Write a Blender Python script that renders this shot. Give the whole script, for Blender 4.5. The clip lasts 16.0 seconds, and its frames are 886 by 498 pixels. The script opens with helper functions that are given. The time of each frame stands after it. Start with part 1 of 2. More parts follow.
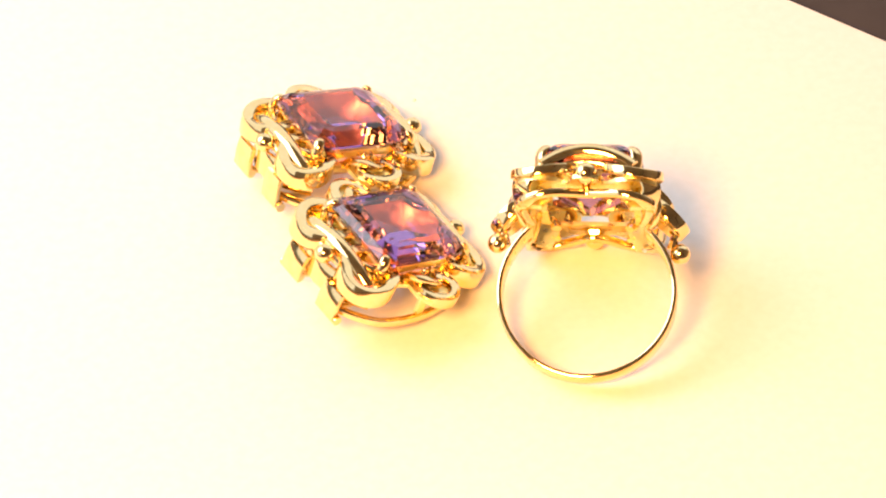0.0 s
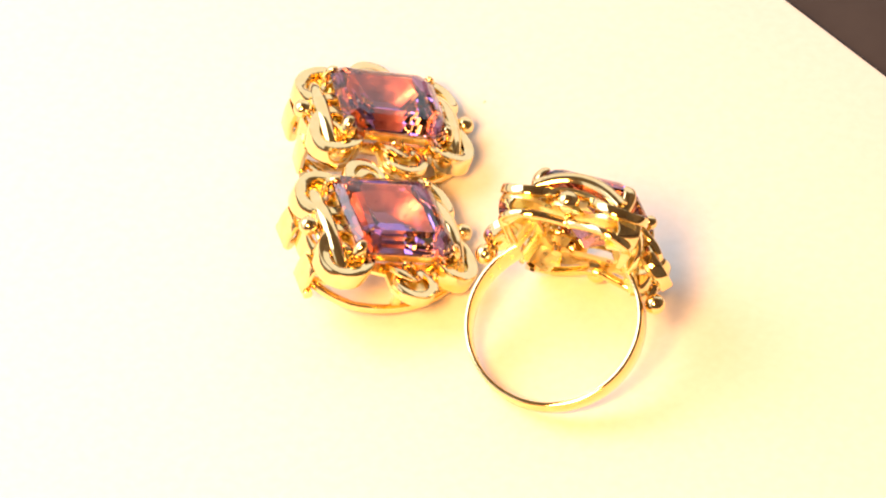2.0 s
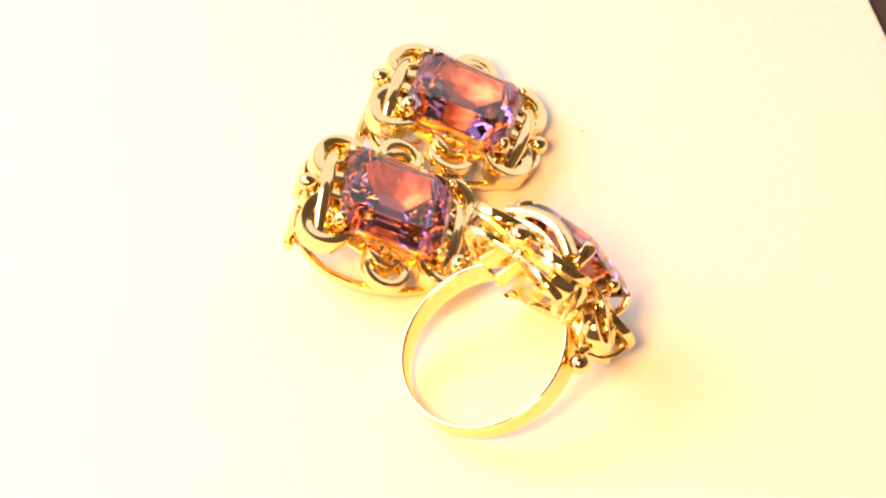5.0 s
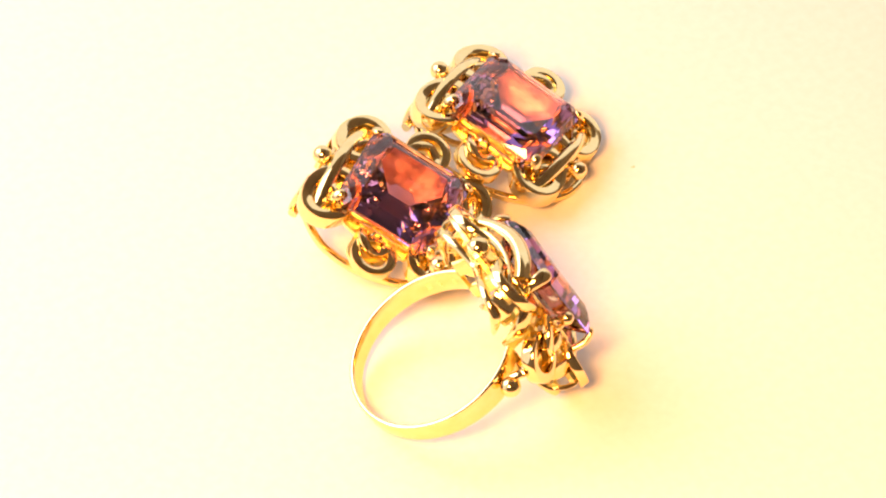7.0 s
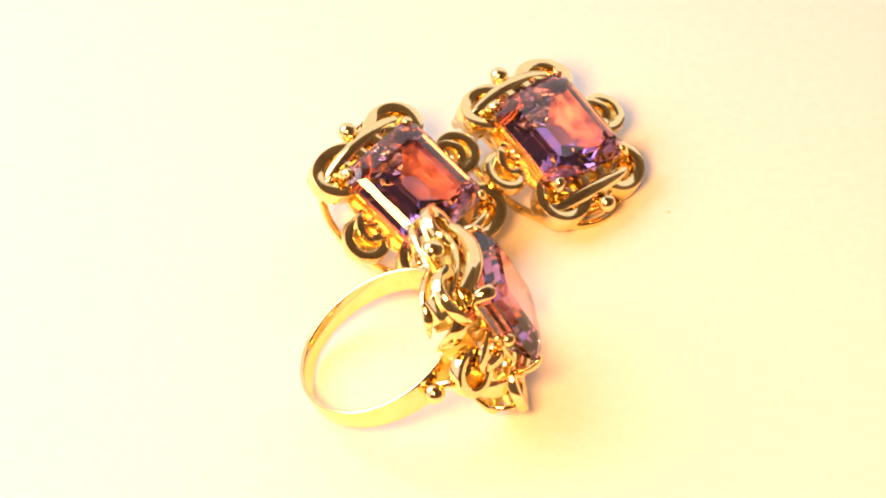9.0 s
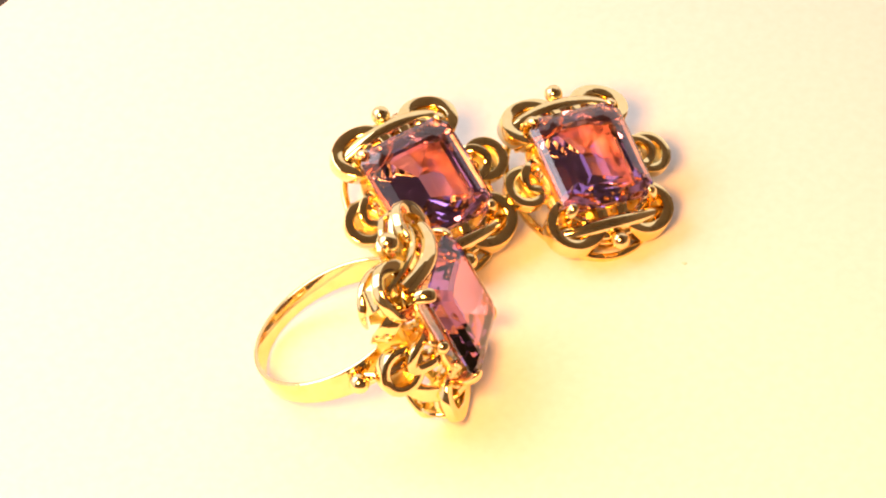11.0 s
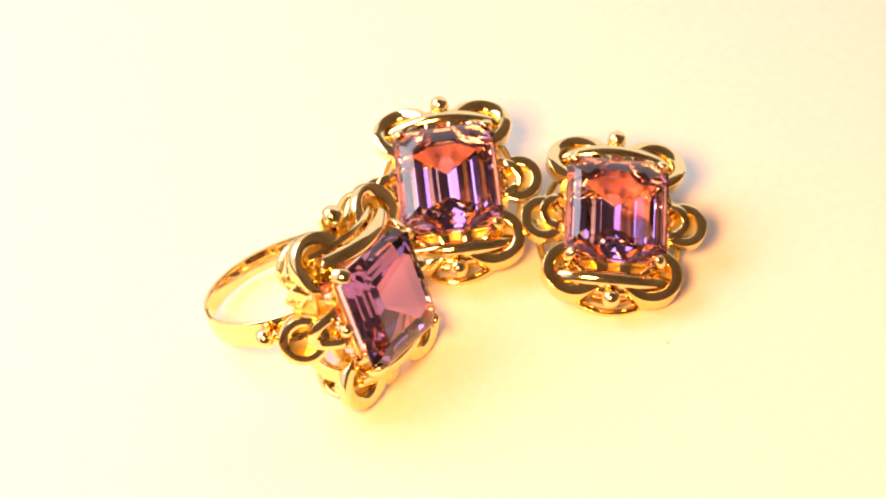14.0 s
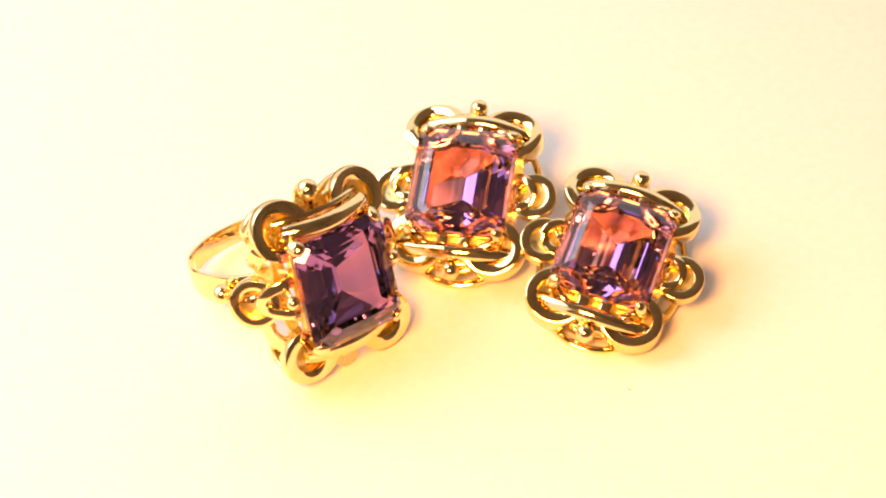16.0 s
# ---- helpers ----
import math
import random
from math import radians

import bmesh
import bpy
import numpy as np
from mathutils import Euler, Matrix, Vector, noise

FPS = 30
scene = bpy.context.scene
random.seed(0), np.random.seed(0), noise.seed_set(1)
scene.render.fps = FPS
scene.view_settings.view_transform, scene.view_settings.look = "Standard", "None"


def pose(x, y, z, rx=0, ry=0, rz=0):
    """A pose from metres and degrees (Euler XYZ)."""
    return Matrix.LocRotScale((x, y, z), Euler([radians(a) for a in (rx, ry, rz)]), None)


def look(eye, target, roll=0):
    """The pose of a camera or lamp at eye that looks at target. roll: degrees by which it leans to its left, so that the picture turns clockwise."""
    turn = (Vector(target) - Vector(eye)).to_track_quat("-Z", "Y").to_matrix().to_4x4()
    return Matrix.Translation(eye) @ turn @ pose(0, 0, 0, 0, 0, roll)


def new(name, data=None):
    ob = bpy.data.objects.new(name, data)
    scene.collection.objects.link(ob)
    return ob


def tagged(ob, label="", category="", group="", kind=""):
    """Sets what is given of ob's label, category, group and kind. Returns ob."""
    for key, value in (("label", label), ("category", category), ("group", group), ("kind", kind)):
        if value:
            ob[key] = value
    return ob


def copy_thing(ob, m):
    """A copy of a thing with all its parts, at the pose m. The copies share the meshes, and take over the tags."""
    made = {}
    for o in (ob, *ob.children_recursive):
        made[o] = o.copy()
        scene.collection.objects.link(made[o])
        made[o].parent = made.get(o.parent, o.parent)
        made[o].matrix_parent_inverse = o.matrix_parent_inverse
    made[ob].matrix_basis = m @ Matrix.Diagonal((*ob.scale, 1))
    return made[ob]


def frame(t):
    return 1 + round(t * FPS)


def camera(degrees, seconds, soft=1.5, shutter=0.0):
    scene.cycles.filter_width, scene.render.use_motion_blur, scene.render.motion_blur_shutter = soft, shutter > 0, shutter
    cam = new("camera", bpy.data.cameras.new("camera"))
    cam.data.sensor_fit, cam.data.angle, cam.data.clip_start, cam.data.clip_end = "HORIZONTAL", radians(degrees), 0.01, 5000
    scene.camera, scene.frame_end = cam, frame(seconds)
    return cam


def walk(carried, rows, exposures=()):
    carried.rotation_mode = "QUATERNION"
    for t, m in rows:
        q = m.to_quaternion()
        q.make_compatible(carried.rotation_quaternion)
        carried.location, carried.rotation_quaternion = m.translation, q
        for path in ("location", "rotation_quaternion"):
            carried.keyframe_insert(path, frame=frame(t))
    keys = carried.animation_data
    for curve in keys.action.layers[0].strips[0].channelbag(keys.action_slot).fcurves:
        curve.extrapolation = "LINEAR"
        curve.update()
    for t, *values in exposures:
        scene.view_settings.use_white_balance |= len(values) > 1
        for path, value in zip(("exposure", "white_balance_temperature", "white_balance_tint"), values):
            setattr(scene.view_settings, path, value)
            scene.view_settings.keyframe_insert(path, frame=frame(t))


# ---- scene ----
MM = 0.001
LENS = 14.0
EYE = Vector((0.144, -268.69, 281.431)) * MM
AHEAD = Vector((0.0, 0.69318, -0.72076))
cam = camera(LENS, 16.0, soft=2.1)
STILL = look(EYE, EYE + AHEAD, 0.264)
walk(cam, [(0.0, STILL), (16.0, STILL)],
     exposures=[(0.0, 0.35, 6700, 10), (4.0, 0.35, 6800, 10), (6.5, 0.33, 7000, 13), (9.0, 0.29, 7300, 18), (16.0, 0.29, 7250, 17.5)])

# turntable: degrees turned in a second about the vertical axis through the origin
SPIN = -8.656


# ---------------------------------------------------------------- light
world = bpy.data.worlds.new("world")
scene.world = world
world.use_nodes = True
bg = world.node_tree.nodes["Background"]
bg.inputs["Color"].default_value = (0.92, 0.93, 1.0, 1)
bg.inputs["Strength"].default_value = 0.86

# a warm lamp beside the camera; world light comes in from two open sides
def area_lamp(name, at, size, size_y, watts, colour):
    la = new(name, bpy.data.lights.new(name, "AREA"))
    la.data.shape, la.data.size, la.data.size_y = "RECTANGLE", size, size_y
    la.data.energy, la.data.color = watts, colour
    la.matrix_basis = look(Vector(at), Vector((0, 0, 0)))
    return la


area_lamp("warm_lamp", (-0.062, -0.172, 0.205), 0.075, 0.075, 1.30, (1.0, 0.47, 0.14))
# soft cool lamp added at the left to fill the shadows
area_lamp("cool_fill_lamp", (-0.175, 0.04, 0.18), 0.18, 0.18, 0.38, (0.76, 0.85, 1.0))


# ---------------------------------------------------------------- materials
def material(name):
    m = bpy.data.materials.new(name)
    m.use_nodes = True
    return m, m.node_tree.nodes, m.node_tree.links, m.node_tree.nodes["Principled BSDF"]


def add_noise(nodes, links, scale, detail=4.0):
    co = nodes.new("ShaderNodeTexCoord")
    n = nodes.new("ShaderNodeTexNoise")
    n.inputs["Scale"].default_value, n.inputs["Detail"].default_value = scale, detail
    links.new(co.outputs["Object"], n.inputs["Vector"])
    return n


def ramp(nodes, links, src, c0, c1, p0=0.3, p1=0.7):
    r = nodes.new("ShaderNodeValToRGB")
    e = r.color_ramp.elements
    e[0].position, e[0].color = p0, (*c0, 1)
    e[1].position, e[1].color = p1, (*c1, 1)
    links.new(src, r.inputs["Fac"])
    return r


def add_bump(nodes, links, src, b, strength, distance):
    bp = nodes.new("ShaderNodeBump")
    bp.inputs["Strength"].default_value, bp.inputs["Distance"].default_value = strength, distance
    links.new(src, bp.inputs["Height"])
    links.new(bp.outputs["Normal"], b.inputs["Normal"])


def gold_material(name, c0, c1, rough, relief=0.12, grain=1500):
    m, nodes, links, b = material(name)
    b.inputs["Metallic"].default_value = 1.0
    wear = add_noise(nodes, links, 700, 5)
    links.new(ramp(nodes, links, wear.outputs["Fac"], c0, c1).outputs["Color"], b.inputs["Base Color"])
    links.new(ramp(nodes, links, wear.outputs["Fac"], (rough * 0.6,) * 3, (rough * 1.6,) * 3).outputs["Color"], b.inputs["Roughness"])
    fine = add_noise(nodes, links, grain, 3)
    add_bump(nodes, links, fine.outputs["Fac"], b, relief, 0.00006)
    return m


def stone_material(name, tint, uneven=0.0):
    """Transparent tinted stone; its violet by daylight and rosy orange by lamplight are put into the tints."""
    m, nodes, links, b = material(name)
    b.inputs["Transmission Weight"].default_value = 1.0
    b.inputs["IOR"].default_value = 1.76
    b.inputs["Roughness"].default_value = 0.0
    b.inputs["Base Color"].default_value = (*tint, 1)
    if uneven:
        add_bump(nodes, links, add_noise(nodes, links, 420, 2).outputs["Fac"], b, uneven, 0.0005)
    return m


GOLD = gold_material("polished_gold", (1.0, 0.72, 0.325), (1.0, 0.785, 0.40), 0.06)
# rougher inner gold, its colour lightened to stand for light bounced into the recesses
GOLD_INNER = gold_material("rough_gold_bounce", (1.0, 0.86, 0.38), (1.0, 0.91, 0.46), 0.3)
GOLD_CAST = gold_material("rough_cast_gold", (0.60, 0.46, 0.32), (0.82, 0.66, 0.47), 0.42, 0.6, 2600)
# daylight violet is tinted into the crown, lamplight rose and wine into the backs
CROWN = stone_material("daylit_violet_stone", (0.35, 0.165, 0.50))
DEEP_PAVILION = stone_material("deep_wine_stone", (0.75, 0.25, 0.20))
PAVILION = stone_material("lamplit_rosy_stone", (0.92, 0.49, 0.40))

m, nodes, links, b = material("white_card")
fibre = add_noise(nodes, links, 900, 6)
links.new(ramp(nodes, links, fibre.outputs["Fac"], (0.80, 0.785, 0.74), (0.84, 0.825, 0.79)).outputs["Color"], b.inputs["Base Color"])
b.inputs["Roughness"].default_value = 0.55
b.inputs["Specular IOR Level"].default_value = 0.3
add_bump(nodes, links, fibre.outputs["Fac"], b, 0.1, 0.00005)
CARD = m

m, nodes, links, b = material("dark_tabletop")
grain = add_noise(nodes, links, 120, 6)
links.new(ramp(nodes, links, grain.outputs["Fac"], (0.038, 0.029, 0.027), (0.052, 0.040, 0.036)).outputs["Color"], b.inputs["Base Color"])
b.inputs["Roughness"].default_value = 0.8
DARK = m

m, nodes, links, b = material("dark_panel_paint")
grain = add_noise(nodes, links, 8, 4)
links.new(ramp(nodes, links, grain.outputs["Fac"], (0.36, 0.26, 0.17), (0.44, 0.32, 0.21)).outputs["Color"], b.inputs["Base Color"])
b.inputs["Roughness"].default_value = 0.9
DARK_PANEL = m

m, nodes, links, b = material("dull_panel_paint")
grain = add_noise(nodes, links, 8, 4)
links.new(ramp(nodes, links, grain.outputs["Fac"], (0.60, 0.46, 0.31), (0.67, 0.52, 0.35)).outputs["Color"], b.inputs["Base Color"])
b.inputs["Roughness"].default_value = 0.9
DULL_PANEL = m

m, nodes, links, b = material("grey_speck")
grain = add_noise(nodes, links, 3000, 2)
links.new(ramp(nodes, links, grain.outputs["Fac"], (0.68, 0.6, 0.42), (0.8, 0.73, 0.58)).outputs["Color"], b.inputs["Base Color"])
SPECK = m


# ---------------------------------------------------------------- mesh helpers (millimetres)
def part(name, bm, mats, parent, label="", sharp=35):
    me = bpy.data.meshes.new(name)
    bmesh.ops.recalc_face_normals(bm, faces=bm.faces)
    for f in bm.faces:
        f.smooth = sharp > 0
    bmesh.ops.scale(bm, vec=(MM, MM, MM), verts=bm.verts)
    bm.to_mesh(me)
    bm.free()
    if sharp > 0:
        me.set_sharp_from_angle(angle=radians(sharp))
    for mat in mats if isinstance(mats, (list, tuple)) else [mats]:
        me.materials.append(mat)
    ob = new(name, me)
    if parent is not None:
        ob.parent = parent
    if label:
        tagged(ob, label)
    return ob


def flat_profile(w, h, bev=0.16):
    x, y = w / 2, h / 2
    k = min(bev, x * 0.9, y * 0.9)
    q = k * 0.3
    return [(-x, -y + k), (-x, y - k), (-x + q, y - q), (-x + k, y), (x - k, y), (x - q, y - q), (x, y - k), (x, -y + k), (x - q, -y + q), (x - k, -y), (-x + k, -y), (-x + q, -y + q)]


def round_profile(r, n=12):
    return [(r * math.cos(2 * math.pi * i / n), r * math.sin(2 * math.pi * i / n)) for i in range(n)]


def domed_profile(w, h, n=10):
    """A flat back with a rounded face."""
    return [(-w / 2, -h / 2)] + [(-w / 2 * math.cos(math.pi * i / n), -h * 0.2 + h * 0.7 * math.sin(math.pi * i / n)) for i in range(n + 1)] + [(w / 2, -h / 2)]


def sweep(bm, pts, prof, closed=False, up=(0, 0, 1), taper=None):
    """Sweeps a profile along points; its second axis keeps to `up` (a vector, or one for each point)."""
    pts = [Vector(p) for p in pts]
    n = len(pts)
    rings = []
    for i, p in enumerate(pts):
        a = pts[(i - 1) % n] if closed or i else p
        c = pts[(i + 1) % n] if closed or i < n - 1 else p
        t = (c - a).normalized()
        u = Vector(up[i] if isinstance(up, list) else up)
        side = t.cross(u).normalized()
        nor = side.cross(t).normalized()
        k = taper(i / (n - 1)) if taper else (1, 1)
        if not isinstance(k, tuple):
            k = (k, k)
        rings.append([bm.verts.new(p + side * (x * k[0]) + nor * (y * k[1])) for x, y in prof])
    m = len(prof)
    for i in range(n if closed else n - 1):
        r0, r1 = rings[i], rings[(i + 1) % n]
        for j in range(m):
            bm.faces.new((r0[j], r0[(j + 1) % m], r1[(j + 1) % m], r1[j]))
    if not closed:
        bm.faces.new(rings[0])
        bm.faces.new(rings[-1][::-1])


def smooth_path(pts, steps=8, closed=False):
    """A Catmull-Rom curve through the points."""
    pts = [Vector(p) for p in pts]
    n = len(pts)
    out = []
    for i in range(n if closed else n - 1):
        if closed:
            a, b_, c, d = (pts[(i + k) % n] for k in (-1, 0, 1, 2))
        else:
            a, b_, c, d = pts[max(i - 1, 0)], pts[i], pts[i + 1], pts[min(i + 2, n - 1)]
        for s in range(steps):
            t = s / steps
            out.append(0.5 * (2 * b_ + (c - a) * t + (2 * a - 5 * b_ + 4 * c - d) * t * t + (3 * b_ - a - 3 * c + d) * t ** 3))
    if not closed:
        out.append(pts[-1])
    return out


def ball_mesh(centre, r, squash=1.0):
    bm = bmesh.new()
    bmesh.ops.create_uvsphere(bm, u_segments=24, v_segments=16, radius=r)
    bmesh.ops.scale(bm, vec=(1, 1, squash), verts=bm.verts)
    bmesh.ops.translate(bm, vec=centre, verts=bm.verts)
    return bm


def tube_part(name, pts, prof, parent, closed=False, up=(0, 0, 1), taper=None, label="", mat=None, m=None, sharp=35):
    bm = bmesh.new()
    sweep(bm, pts, prof, closed, up, taper)
    if m is not None:
        bmesh.ops.transform(bm, matrix=m, verts=bm.verts)
    return part(name, bm, mat or GOLD, parent, label, sharp)


# ---------------------------------------------------------------- structure
def slab(name, x0, x1, y0, y1, z0, z1, mat):
    bm = bmesh.new()
    bmesh.ops.create_cube(bm, size=1)
    bmesh.ops.scale(bm, vec=(x1 - x0, y1 - y0, z1 - z0), verts=bm.verts)
    bmesh.ops.translate(bm, vec=((x0 + x1) / 2, (y0 + y1) / 2, (z0 + z1) / 2), verts=bm.verts)
    return part(name, bm, mat, None, "", 0)


ground = tagged(slab("ground", -1500, 1500, -1500, 1500, -32, -2.1, DARK), "dark brown matt tabletop under the white card", "tabletop", kind="structure")


# unseen panels added to darken reflections in the gold and hold back world light
tagged(slab("ceiling", -760, 760, -760, 520, 900, 930, DULL_PANEL), "dull beige matt panel over the table, added for its reflection", "ceiling", kind="structure")
tagged(slab("panel_south", -760, 760, -760, -730, -2.1, 900, DARK_PANEL), "dark matt panel behind the camera, added for its reflection", "wall", kind="structure")
tagged(slab("panel_east", 730, 760, -730, 520, -2.1, 900, DARK_PANEL), "dark matt panel beside the table, added for its reflection", "wall", kind="structure")


def white_card():
    """Square-cut white card; its long edges lie 58 and 65 mm from the axis."""
    bm = bmesh.new()
    bmesh.ops.create_cube(bm, size=1)
    bmesh.ops.scale(bm, vec=(190, 124.6, 1.2), verts=bm.verts)
    bmesh.ops.translate(bm, vec=(0, -3.9, -0.6), verts=bm.verts)
    bmesh.ops.bevel(bm, geom=bm.edges[:], offset=0.25, segments=2, affect="EDGES")
    bmesh.ops.rotate(bm, cent=(0, 0, 0), matrix=Matrix.Rotation(radians(-33.1), 3, "Z"), verts=bm.verts)
    ob = part("card", bm, CARD, None, "", 30)
    tagged(ob, "matt white card lying on the dark tabletop", "card")
    rng = random.Random(4)
    for x, y, r in ((-3.17, 26.1, 0.16),):
        bm = bmesh.new()
        bmesh.ops.create_icosphere(bm, subdivisions=2, radius=r)
        for v in bm.verts:
            v.co *= 0.8 + 0.4 * rng.random()
        bmesh.ops.scale(bm, vec=(1, 1.8, 0.35), verts=bm.verts)
        bmesh.ops.translate(bm, vec=(x, y, 0.04), verts=bm.verts)
        part("speck", bm, SPECK, ob, "tiny grey speck of dust", 60)
    return ob


# ---------------------------------------------------------------- the jewels
def emerald_cut(parent, z, back):
    """Step-cut octagonal stone, 11 by 12 mm."""
    bm = bmesh.new()

    def ring(hx, hy, cut, zz):
        return [bm.verts.new((x, y, zz)) for x, y in ((hx, hy - cut), (hx - cut, hy), (-hx + cut, hy), (-hx, hy - cut), (-hx, -hy + cut), (-hx + cut, -hy), (hx - cut, -hy), (hx, -hy + cut))]

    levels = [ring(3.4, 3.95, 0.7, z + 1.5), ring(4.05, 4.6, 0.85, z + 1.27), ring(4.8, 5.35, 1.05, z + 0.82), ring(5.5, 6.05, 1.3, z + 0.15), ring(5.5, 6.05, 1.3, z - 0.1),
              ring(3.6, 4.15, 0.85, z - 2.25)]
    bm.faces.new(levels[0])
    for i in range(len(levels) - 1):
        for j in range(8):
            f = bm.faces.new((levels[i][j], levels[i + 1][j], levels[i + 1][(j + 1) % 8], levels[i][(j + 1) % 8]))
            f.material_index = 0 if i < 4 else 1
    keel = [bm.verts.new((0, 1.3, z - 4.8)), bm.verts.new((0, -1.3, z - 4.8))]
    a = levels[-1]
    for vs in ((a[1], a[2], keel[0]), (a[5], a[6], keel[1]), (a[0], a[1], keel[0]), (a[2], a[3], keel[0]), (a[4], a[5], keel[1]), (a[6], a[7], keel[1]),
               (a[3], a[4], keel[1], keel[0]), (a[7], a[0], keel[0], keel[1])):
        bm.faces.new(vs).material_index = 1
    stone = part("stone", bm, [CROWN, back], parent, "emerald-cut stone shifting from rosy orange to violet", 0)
    stone.visible_shadow = False
    return stone


def ellipse(cx, cy, rx, ry, z, n=40, a0=0.0, a1=360.0, wave=None):
    closed = abs(a1 - a0) >= 360
    k = n if closed else n + 1
    out = []
    for i in range(k):
        a = radians(a0 + (a1 - a0) * i / n)
        out.append(Vector((cx + rx * math.cos(a), cy + ry * math.sin(a), z + (wave(a) if wave else 0))))
    return out


def side_fold(sx, tilt):
    """Folds the side ornaments down about the stone's long edge."""
    piv = Matrix.Translation((sx * 5.4, 0, -0.6))
    return piv @ Matrix.Rotation(radians(sx * tilt), 4, "Y") @ piv.inverted()


def head(parent, ball_y, ball_z, loop_x, loop_z, tilt, is_ring):
    """The stone with its prongs, end straps, corner loops, side loops and beads."""
    lift = 0.85 if is_ring else 0.5
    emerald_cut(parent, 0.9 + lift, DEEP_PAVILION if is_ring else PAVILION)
    # seat under the girdle
    seat = []
    for x, y in ((4.6, 4.3), (3.6, 5.3), (-3.6, 5.3), (-4.6, 4.3), (-4.6, -4.3), (-3.6, -5.3), (3.6, -5.3), (4.6, -4.3)):
        seat.append(Vector((x, y, -0.6 if is_ring else 0.0)))
    dense = []
    for i in range(8):
        for s in range(4):
            dense.append(seat[i].lerp(seat[(i + 1) % 8], s / 4))
    tube_part("stone_seat", dense, flat_profile(0.5, 0.9, 0.12), parent, True, mat=GOLD_INNER)
    # corner prongs
    for sx in (-1, 1):
        for sy in (-1, 1):
            pts = smooth_path([(sx * 3.9, sy * 5.0, -3.2), (sx * 4.75, sy * 5.8, -1.0), (sx * 5.05, sy * 6.05, 0.6), (sx * 4.9, sy * 5.85, 1.4 + 0.4 * lift), (sx * 4.4, sy * 5.4, 1.85 + 0.6 * lift)], 6)
            claw_w = 0.85 if is_ring else 0.64
            tube_part("prong", pts, [(claw_w * x, 0.42 * y) for x, y in round_profile(1.0, 14)], parent, up=(sx * 0.7, sy * 0.7, 0.35),
                      taper=lambda u: (0.7 + 0.3 * u, 1.0) if u < 0.75 else (max(0.1, (1 - ((u - 0.75) / 0.26) ** 2) ** 0.5) * (0.7 + 0.3 * u),) * 2, sharp=60)
    for sy in (-1, 1):
        # thick arched strap standing along the short side, with a lower ridge outside it
        bulge = 0.1 if is_ring else 0.6
        path, lower, ups = [], [], []
        for i in range(33):
            u = (2 * i / 32 - 1) * (1.06 if is_ring else 1.2)
            k = 1 - u * u
            path.append(((4.6 if is_ring else 5.0) * u, sy * ((7.0 if is_ring else 7.2) + bulge * k + 0.15 * u * u), (0.1 if sy > 0 else -1.0) + 1.6 * k if is_ring else -1.0 + 1.15 * k))
            lower.append((4.75 * u, sy * (7.75 + bulge * k), -1.75 + 1.5 * k) if is_ring else (4.6 * u, sy * (7.5 + 1.1 * k), -1.7 + 0.9 * k))
            ups.append((0, sy * 0.42, 0.91) if is_ring else (0, sy * 0.72, 0.69))
        tube_part("end_strap", path, domed_profile(1.8, 1.0) if is_ring else domed_profile(1.9, 1.2), parent, up=ups)
        tube_part("strap_rim", lower, flat_profile(0.7, 0.9, 0.2) if is_ring else round_profile(0.42, 12), parent, up=ups)
        # bead between the two corner loops
        tuck = 1.1 if is_ring and sy < 0 else 0.0
        bead = part("bead", ball_mesh((0, sy * (ball_y - tuck), ball_z - tuck), 1.18 if is_ring else 1.03), GOLD, parent, "", 60)
        tube_part("bead_stem", [(0, sy * (ball_y - 0.5), ball_z - 0.2), (0, sy * (ball_y - 1.5), ball_z - 0.5), (0, sy * (ball_y - 3.0), ball_z - 0.9)], round_profile(0.55, 10), parent)
        for sx in (-1, 1):
            c = (sx * loop_x, sy * (ball_y - (2.6 if is_ring else 3.0)))
            wave = lambda a, sx=sx, sy=sy: -0.3 * math.cos(a) * sx - 0.5 * math.sin(a) * sy + 0.14 * math.cos(2 * a + sx * 0.6)
            tall = 1.05 if is_ring else 2.2
            tube_part("corner_loop", ellipse(c[0], c[1], 2.6 if is_ring else 2.85, 2.55 if is_ring else 2.45, loop_z + 0.6 - tall / 2, 48, wave=wave), flat_profile(1.4 if is_ring else 1.25, tall, 0.18), parent, True)
            # curl that runs from the loop in under the strap
            curl = smooth_path([(c[0] - sx * 2.2, c[1] + sy * 0.7, loop_z - 0.4), (c[0] - sx * 0.9, c[1] + sy * 0.2, loop_z + 0.3), (c[0] + sx * 0.4, c[1] - sy * 1.0, loop_z + 0.35), (c[0] + sx * 0.3, c[1] - sy * 2.3, loop_z - 0.5)], 6)
            tube_part("loop_curl", curl, flat_profile(0.7, 0.8, 0.2), parent)
            # struts down to the base
            tube_part("strut", [(c[0] * 1.05, c[1] * 1.04, loop_z - 0.4), (c[0] * 0.98, c[1] * 0.98, -1.9), (c[0] * 0.86, c[1] * 0.9, -4.0 if is_ring else -2.9)], flat_profile(1.1, 0.6, 0.15), parent, up=(sx, sy, 0), mat=GOLD_INNER)
    # scalloped plate that closes the ornament underneath, open below the stone
    spots = [(sx * loop_x, sy * (ball_y - (2.6 if is_ring else 3.0)), 2.9, 2.6) for sx in (-1, 1) for sy in (-1, 1)] + [(0, 0, 6.4, 8.7)]
    if not is_ring:
        spots += [(sx * 7.55, 0, 2.1, 2.2) for sx in (-1, 1)]
    else:
        spots += [(0, sy * (ball_y - 0.2), 1.5, 1.15) for sy in (-1, 1)]
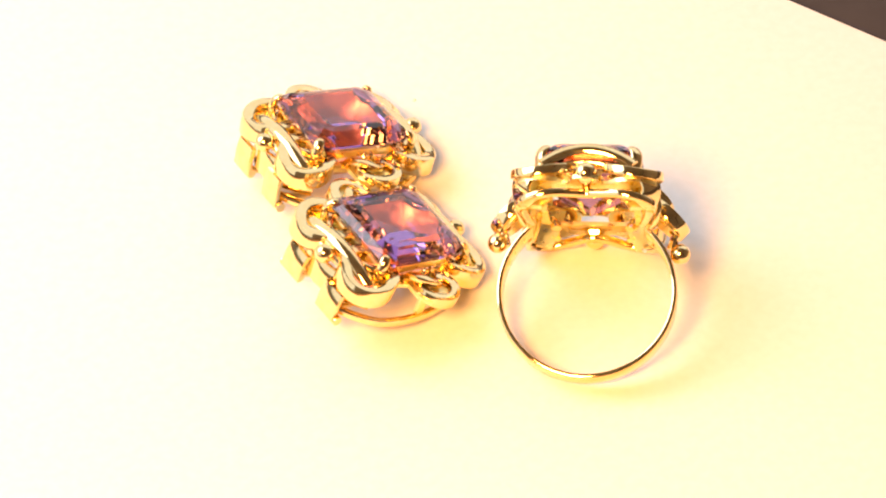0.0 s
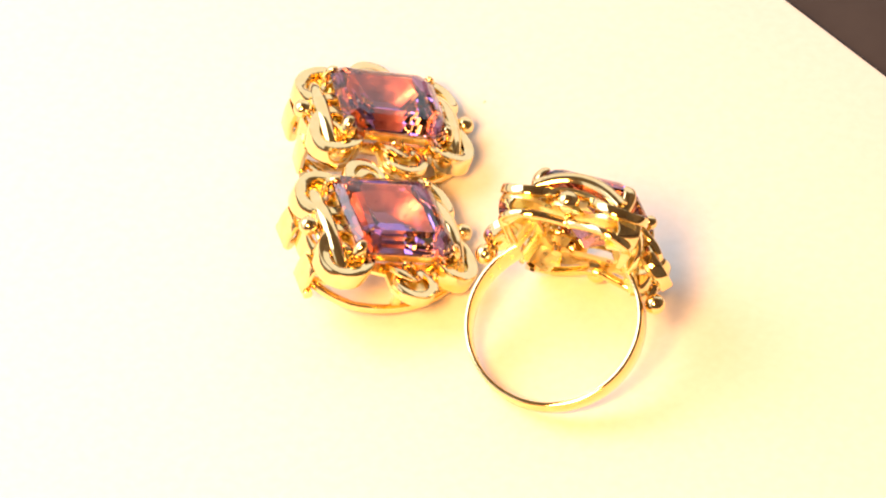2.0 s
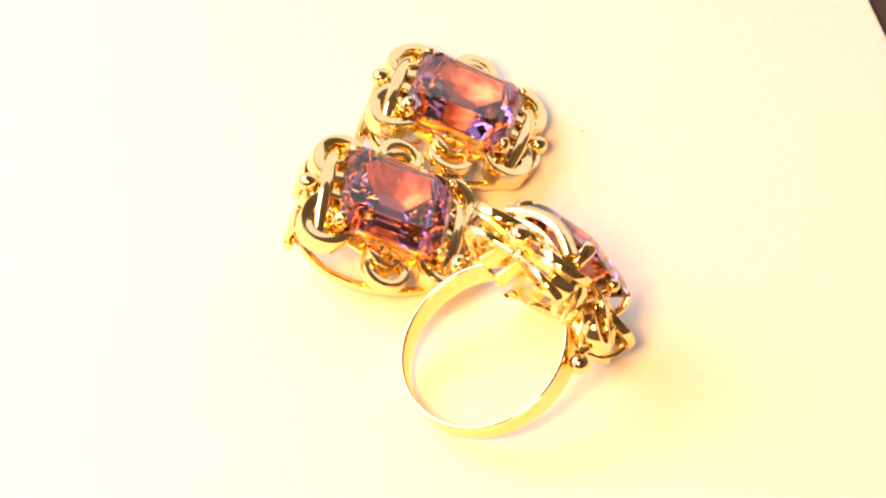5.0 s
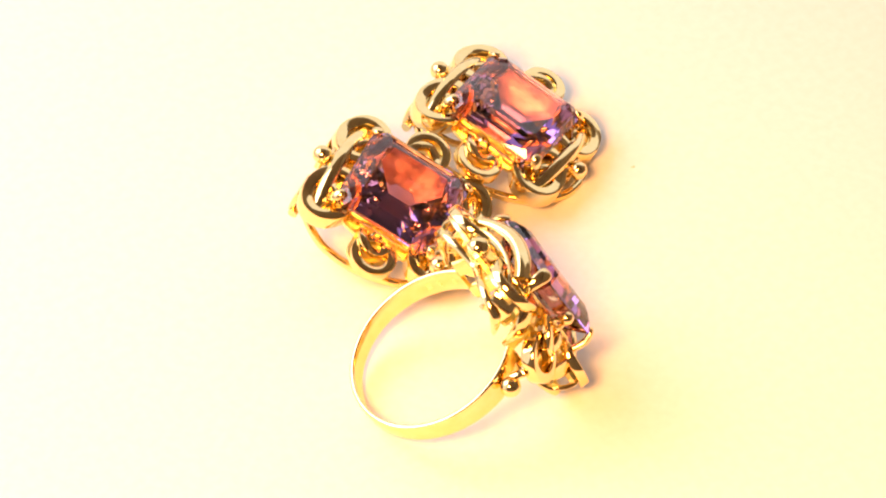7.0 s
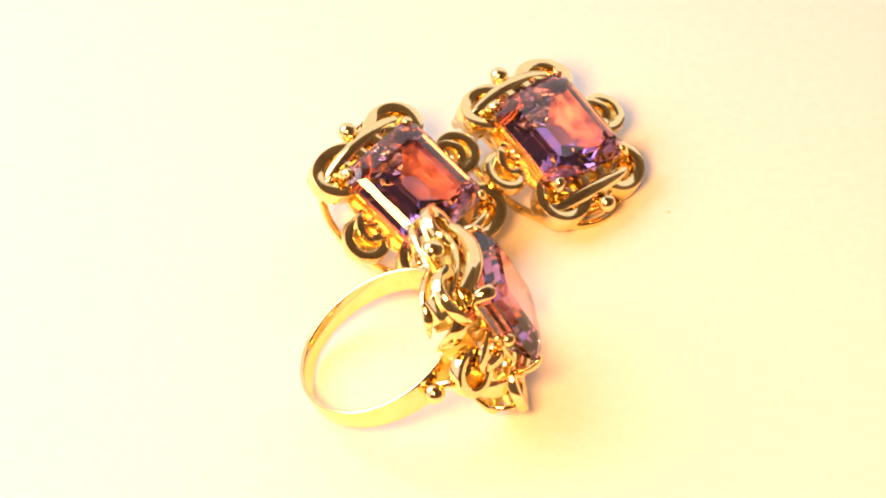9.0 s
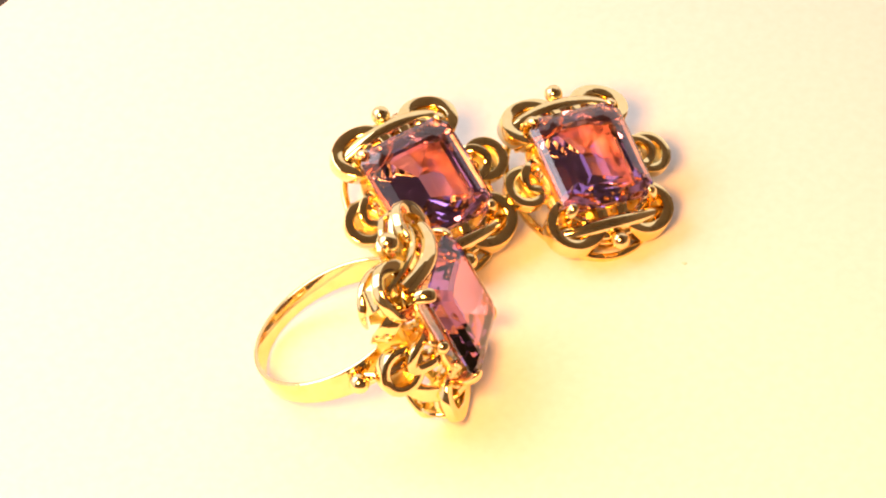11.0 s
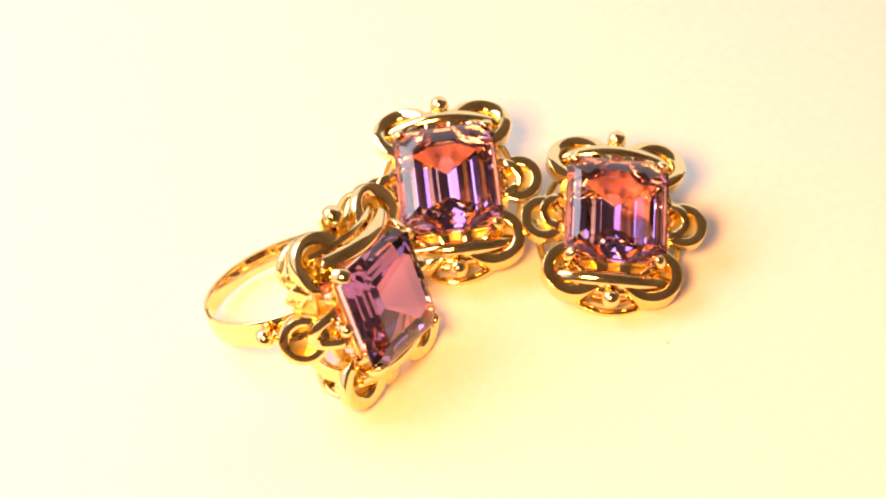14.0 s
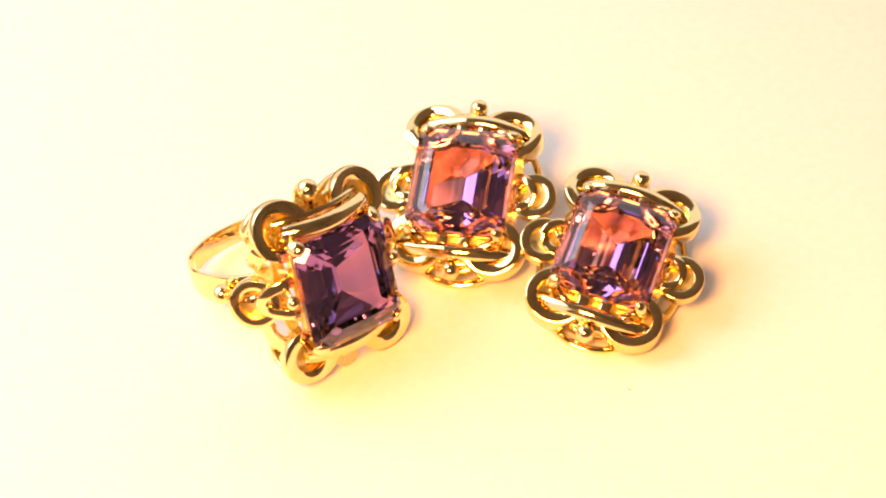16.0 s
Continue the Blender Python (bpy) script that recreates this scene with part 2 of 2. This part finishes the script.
    outer, inner = [], []
    for i in range(96):
        a = 2 * math.pi * i / 96
        r = 12.0
        while r > 5 and not any(((r * math.cos(a) - x) / rx) ** 2 + ((r * math.sin(a) - y) / ry) ** 2 < 1 for x, y, rx, ry in spots):
            r -= 0.05
        outer.append((r * math.cos(a), r * math.sin(a)))
        k = 1 / max(abs(math.cos(a)) / 4.6, abs(math.sin(a)) / 5.2, (abs(math.cos(a)) + abs(math.sin(a))) / 8.8)
        inner.append((k * math.cos(a), k * math.sin(a)))
    bm = bmesh.new()
    z1 = loop_z - (1.0 if is_ring else 0.6)
    rows = [[bm.verts.new((x, y, zz)) for x, y in o] for o, zz in ((outer, z1), (outer, z1 - 0.45), (inner, z1 - 0.45), (inner, z1))]
    for q in range(4):
        for i in range(96):
            bm.faces.new((rows[q][i], rows[q][(i + 1) % 96], rows[(q + 1) % 4][(i + 1) % 96], rows[(q + 1) % 4][i]))
    part("back_plate", bm, GOLD_INNER, parent, "pierced gold back plate")
    for sx in (-1, 1):
        m = side_fold(sx, tilt)
        far = 1.9 if is_ring else 0.0
        loop_y = -0.15 if is_ring or sx > 0 else -0.75
        tube_part("side_loop", ellipse(sx * (7.55 + far), loop_y, 1.98 + 0.08 * far, 2.05 + 0.08 * far, -0.95, 40), flat_profile(1.1, 1.4, 0.16), parent, True, m=m)
        hook = smooth_path([(sx * 4.9, 1.9, -1.6), (sx * 5.6, 1.75, -0.3), (sx * (6.9 + 0.35 * far), 1.2, 0.2), (sx * (7.7 + 0.5 * far), 0.0, 0.0), (sx * (7.2 + 0.4 * far), -1.1, -0.4), (sx * 5.9, -1.75, -0.4), (sx * 4.9, -1.9, -1.4)], 7)
        tube_part("hook", hook, flat_profile(1.15 if is_ring else 0.95, 0.8, 0.2), parent, m=m)
        for sy in (-1, 1):
            claw = smooth_path([(sx * 5.0, sy * 1.0, -2.2), (sx * 5.75, sy * 0.9, -0.9), (sx * 6.1, sy * 0.6, 0.2), (sx * 5.9, sy * 0.3, 0.75)], 5)
            tube_part("claw", claw, round_profile(0.36, 8), parent, taper=lambda u: 1.1 - 0.55 * u)
        if is_ring:
            bm = bmesh.new()
            bmesh.ops.create_cone(bm, cap_ends=True, segments=32, radius1=2.2, radius2=2.2, depth=0.4)
            bmesh.ops.translate(bm, vec=(sx * (7.55 + far), -0.15, -1.65), verts=bm.verts)
            bmesh.ops.transform(bm, matrix=m, verts=bm.verts)
            part("loop_backing", bm, GOLD_INNER, parent, "matt gold plate under the loop", 40)
            part("small_bead", ball_mesh((sx * 6.3, 0.1, 1.0), 0.75), GOLD, parent, "", 60)


def earring():
    e = new("earring")
    head(e, 9.5, -0.6, 4.05, -0.35, 0, False)
    # slanted oval base wire between the hinge lugs
    base = []
    for i in range(57):
        a = radians(118 + 304 * i / 56)
        y = (9.7 if math.sin(a) > 0 else 10.1) * math.sin(a)
        base.append((7.6 * math.cos(a), y, -4.7 - 0.165 * min(y, 4.5) + 0.06 * max(y - 4.5, 0)))
    # curved end walls between loops and base
    for sy in (-1, 1):
        wall = [Vector((6.6 * math.cos(a), 9.0 * math.sin(a), -2.2 if sy < 0 else -3.1)) for a in (radians(sy * (38 + 104 * i / 24)) for i in range(25))]
        tube_part("end_wall", wall, flat_profile(0.5, 1.6 if sy < 0 else 3.0, 0.12), e)
    # rough cast basket under the stone
    bm = bmesh.new()
    rows = []
    for hx, hy, zz in ((4.7, 5.3, -1.0), (3.6, 4.2, -2.9), (1.6, 2.2, -4.5), (1.45, 2.05, -4.8), (3.8, 4.4, -3.2), (5.0, 5.6, -1.0)):
        rows.append([bm.verts.new((x, y, zz)) for x, y in ((hx, hy - 1), (hx - 1, hy), (1 - hx, hy), (-hx, hy - 1), (-hx, 1 - hy), (1 - hx, -hy), (hx - 1, -hy), (hx, 1 - hy))])
    for q in range(6):
        for i in range(8):
            bm.faces.new((rows[q][i], rows[q][(i + 1) % 8], rows[(q + 1) % 6][(i + 1) % 8], rows[(q + 1) % 6][i]))
    part("basket", bm, GOLD_CAST, e, "rough cast gold basket", 30)
    tube_part("base_wire", base, flat_profile(0.8, 0.9, 0.25), e)
    for sx in (-1, 1):
        lug = smooth_path([(sx * 3.2, 9.3, -2.7), (sx * 3.2, 9.45, -4.2), (sx * 3.2, 9.3, -6.0)], 4)
        lug = tube_part("hinge_lug", lug, flat_profile(3.0, 0.6, 0.12), e, up=(0, 1, 0))
        tube_part("hinge_tube", [(sx * 1.9, 8.9, -5.95), (sx * 2.9, 8.9, -5.95), (sx * 4.0, 8.9, -5.95), (sx * 5.0, 8.9, -5.95)], round_profile(0.55, 12), lug, up=(0, 0, 1))
        tube_part("strut", smooth_path([(sx * 6.3, -5.6, -2.2), (sx * 6.1, -5.9, -2.7), (sx * 5.8, -6.1, -3.3)], 3), flat_profile(1.3, 0.7, 0.15), e, up=(sx, 0, 0), mat=GOLD_INNER)
        tube_part("strut", smooth_path([(sx * 7.0, 0.2, -1.4), (sx * 7.3, 0.1, -2.9), (sx * 7.3, 0, -4.4)], 3), flat_profile(1.1, 0.6, 0.15), e, up=(sx, 0, 0), mat=GOLD_INNER)
    lever = smooth_path([(-2.6, 8.6, -5.8), (-2.6, 6.0, -6.3), (-1.9, 3.6, -6.5), (0, 2.6, -6.4), (1.9, 3.6, -6.5), (2.6, 6.0, -6.3), (2.6, 8.6, -5.8)], 6)
    tube_part("clip_lever", lever, round_profile(0.42, 10), e)
    tagged(e, "gold clip earring with emerald-cut violet-pink stone, lying on card", "earring", "pair of clip earrings")
    return e


def cocktail_ring():
    r = new("ring")
    head(r, 9.7, -1.95, 4.7, -1.3, 42, True)
    zc, ro = -12.2, 9.2
    pts, n = [], 72
    for i in range(n + 1):
        a = radians(132 + (408 - 132) * i / n)
        pts.append((ro * math.cos(a), 0.3, zc + ro * math.sin(a)))
    tube_part("shank", pts, flat_profile(2.3, 0.55, 0.2), r, up=[(p[0], 0, p[2] - zc) for p in pts],
              taper=lambda u: (1.0 + 0.55 * abs(2 * u - 1) ** 2, 1.0), label="plain polished gold band")
    # scalloped gallery wire under the loops
    for half in (0, 180):
        gal = []
        for i in range(49):
            u = i / 48
            a = radians(half + 26 + 128 * u)
            k = 1 - 0.2 * math.cos(4 * a)
            curl = max(0.0, abs(2 * u - 1) - 0.75) / 0.25
            gal.append(Vector(((7.6 - 1.6 * curl) * k * math.cos(a), 9.2 * k * math.sin(a), -3.4 - 2.1 * math.cos(a) ** 2 - 0.7 * curl)))
        tube_part("gallery_rim", smooth_path(gal, 2), flat_profile(1.2, 0.8, 0.25), r,
                  taper=lambda u: 1.0 if 0.1 < u < 0.9 else 0.45 + 5.5 * min(u, 1 - u))
    # panels of the open gallery, arched over the finger
    for sx in (-1, 1):
        for sy in (-1, 1):
            # ribbons that curl from the corner loops down to the gallery
            ribbon = smooth_path([(sx * 6.3, sy * 8.6, -1.9), (sx * 6.75, sy * 8.3, -3.0), (sx * 6.5, sy * 7.8, -4.0), (sx * 5.7, sy * 7.2, -4.5)], 5)
            tube_part("gallery_ribbon", ribbon, flat_profile(2.6, 0.5, 0.15), r, up=(sx, sy, 0))
            ribbon = smooth_path([(sx * 6.6, sy * 5.6, -1.7), (sx * 7.3, sy * 4.6, -2.9), (sx * 7.1, sy * 3.5, -4.2), (sx * 6.4, sy * 2.6, -5.0)], 5)
            tube_part("gallery_ribbon", ribbon, flat_profile(1.9, 0.55, 0.18), r, up=(sx, 0, 0.3))
            # slanting plates between gallery and stone seat
            tube_part("gallery_panel", smooth_path([(sx * 5.9, sy * 6.4, -4.6), (sx * 5.0, sy * 5.4, -2.8), (sx * 4.3, sy * 4.9, -0.6)], 4), flat_profile(3.0, 0.5, 0.12), r, up=(sx * 0.5, sy, 0), mat=GOLD_INNER)
            tube_part("gallery_plate", smooth_path([(sx * 6.3, sy * 2.2, -5.5), (sx * 5.6, sy * 2.0, -3.2), (sx * 4.9, sy * 1.9, -0.8)], 4), flat_profile(2.2, 0.5, 0.12), r, up=(sx, 0, 0), mat=GOLD_INNER)
        part("shoulder_bead", ball_mesh((sx * 9.65, 0.5, -7.2 + 0.45 * sx), 1.08), GOLD, r, "", 60)
        tube_part("shoulder_wire", smooth_path([(sx * 8.7, 0.4, -7.1), (sx * 9.0, 0.4, -5.4), (sx * 8.0, 0.3, -3.6), (sx * 6.6, 0.2, -2.6)], 6), round_profile(0.5, 10), r)
    # worn hallmarks stamped inside the band
    for i, (deg, w_) in enumerate(((158, 0.9), (150, 0.5), (139, 0.8))):
        a = radians(180 - deg)
        bm = bmesh.new()
        bmesh.ops.create_cube(bm, size=1)
        bmesh.ops.scale(bm, vec=(w_ * 0.5, 0.9, 0.06), verts=bm.verts)
        bmesh.ops.transform(bm, matrix=Matrix.Translation((8.92 * math.cos(a), 0.3, zc + 8.92 * math.sin(a))) @ Matrix.Rotation(math.pi / 2 - a, 4, "Y"), verts=bm.verts)
        part("hallmark", bm, GOLD_INNER, r, "worn stamped mark", 30)
    tagged(r, "gold cocktail ring with emerald-cut violet-pink stone, tipped on its side", "ring")
    return r


CARD_POSE = pose(0, 0, -0.85 * MM)
EARRING_A = pose(-5.18 * MM, -2.31 * MM, 6.3 * MM, 23.2, -5.4, 126.1)
EARRING_B = pose(-11.18 * MM, 14.9 * MM, 5.35 * MM, 18.0, 6.1, 120.2)
RING_POSE = pose(15.89 * MM, 1.84 * MM, 9.95 * MM, 63.9, 2.6, 175.9) @ pose(0, 0, 0, 0, 0, -1.5)

card = white_card()
first_earring = earring()
second_earring = copy_thing(first_earring, EARRING_B)
cocktail = cocktail_ring()


def motions():
    """The turntable carries card and jewels round at an even pace."""
    times = [i * 0.5 for i in range(33)]
    for thing, start in ((card, CARD_POSE), (first_earring, EARRING_A), (second_earring, EARRING_B), (cocktail, RING_POSE)):
        walk(thing, [(t, pose(0, 0, 0, 0, 0, SPIN * t) @ start) for t in times])


motions()
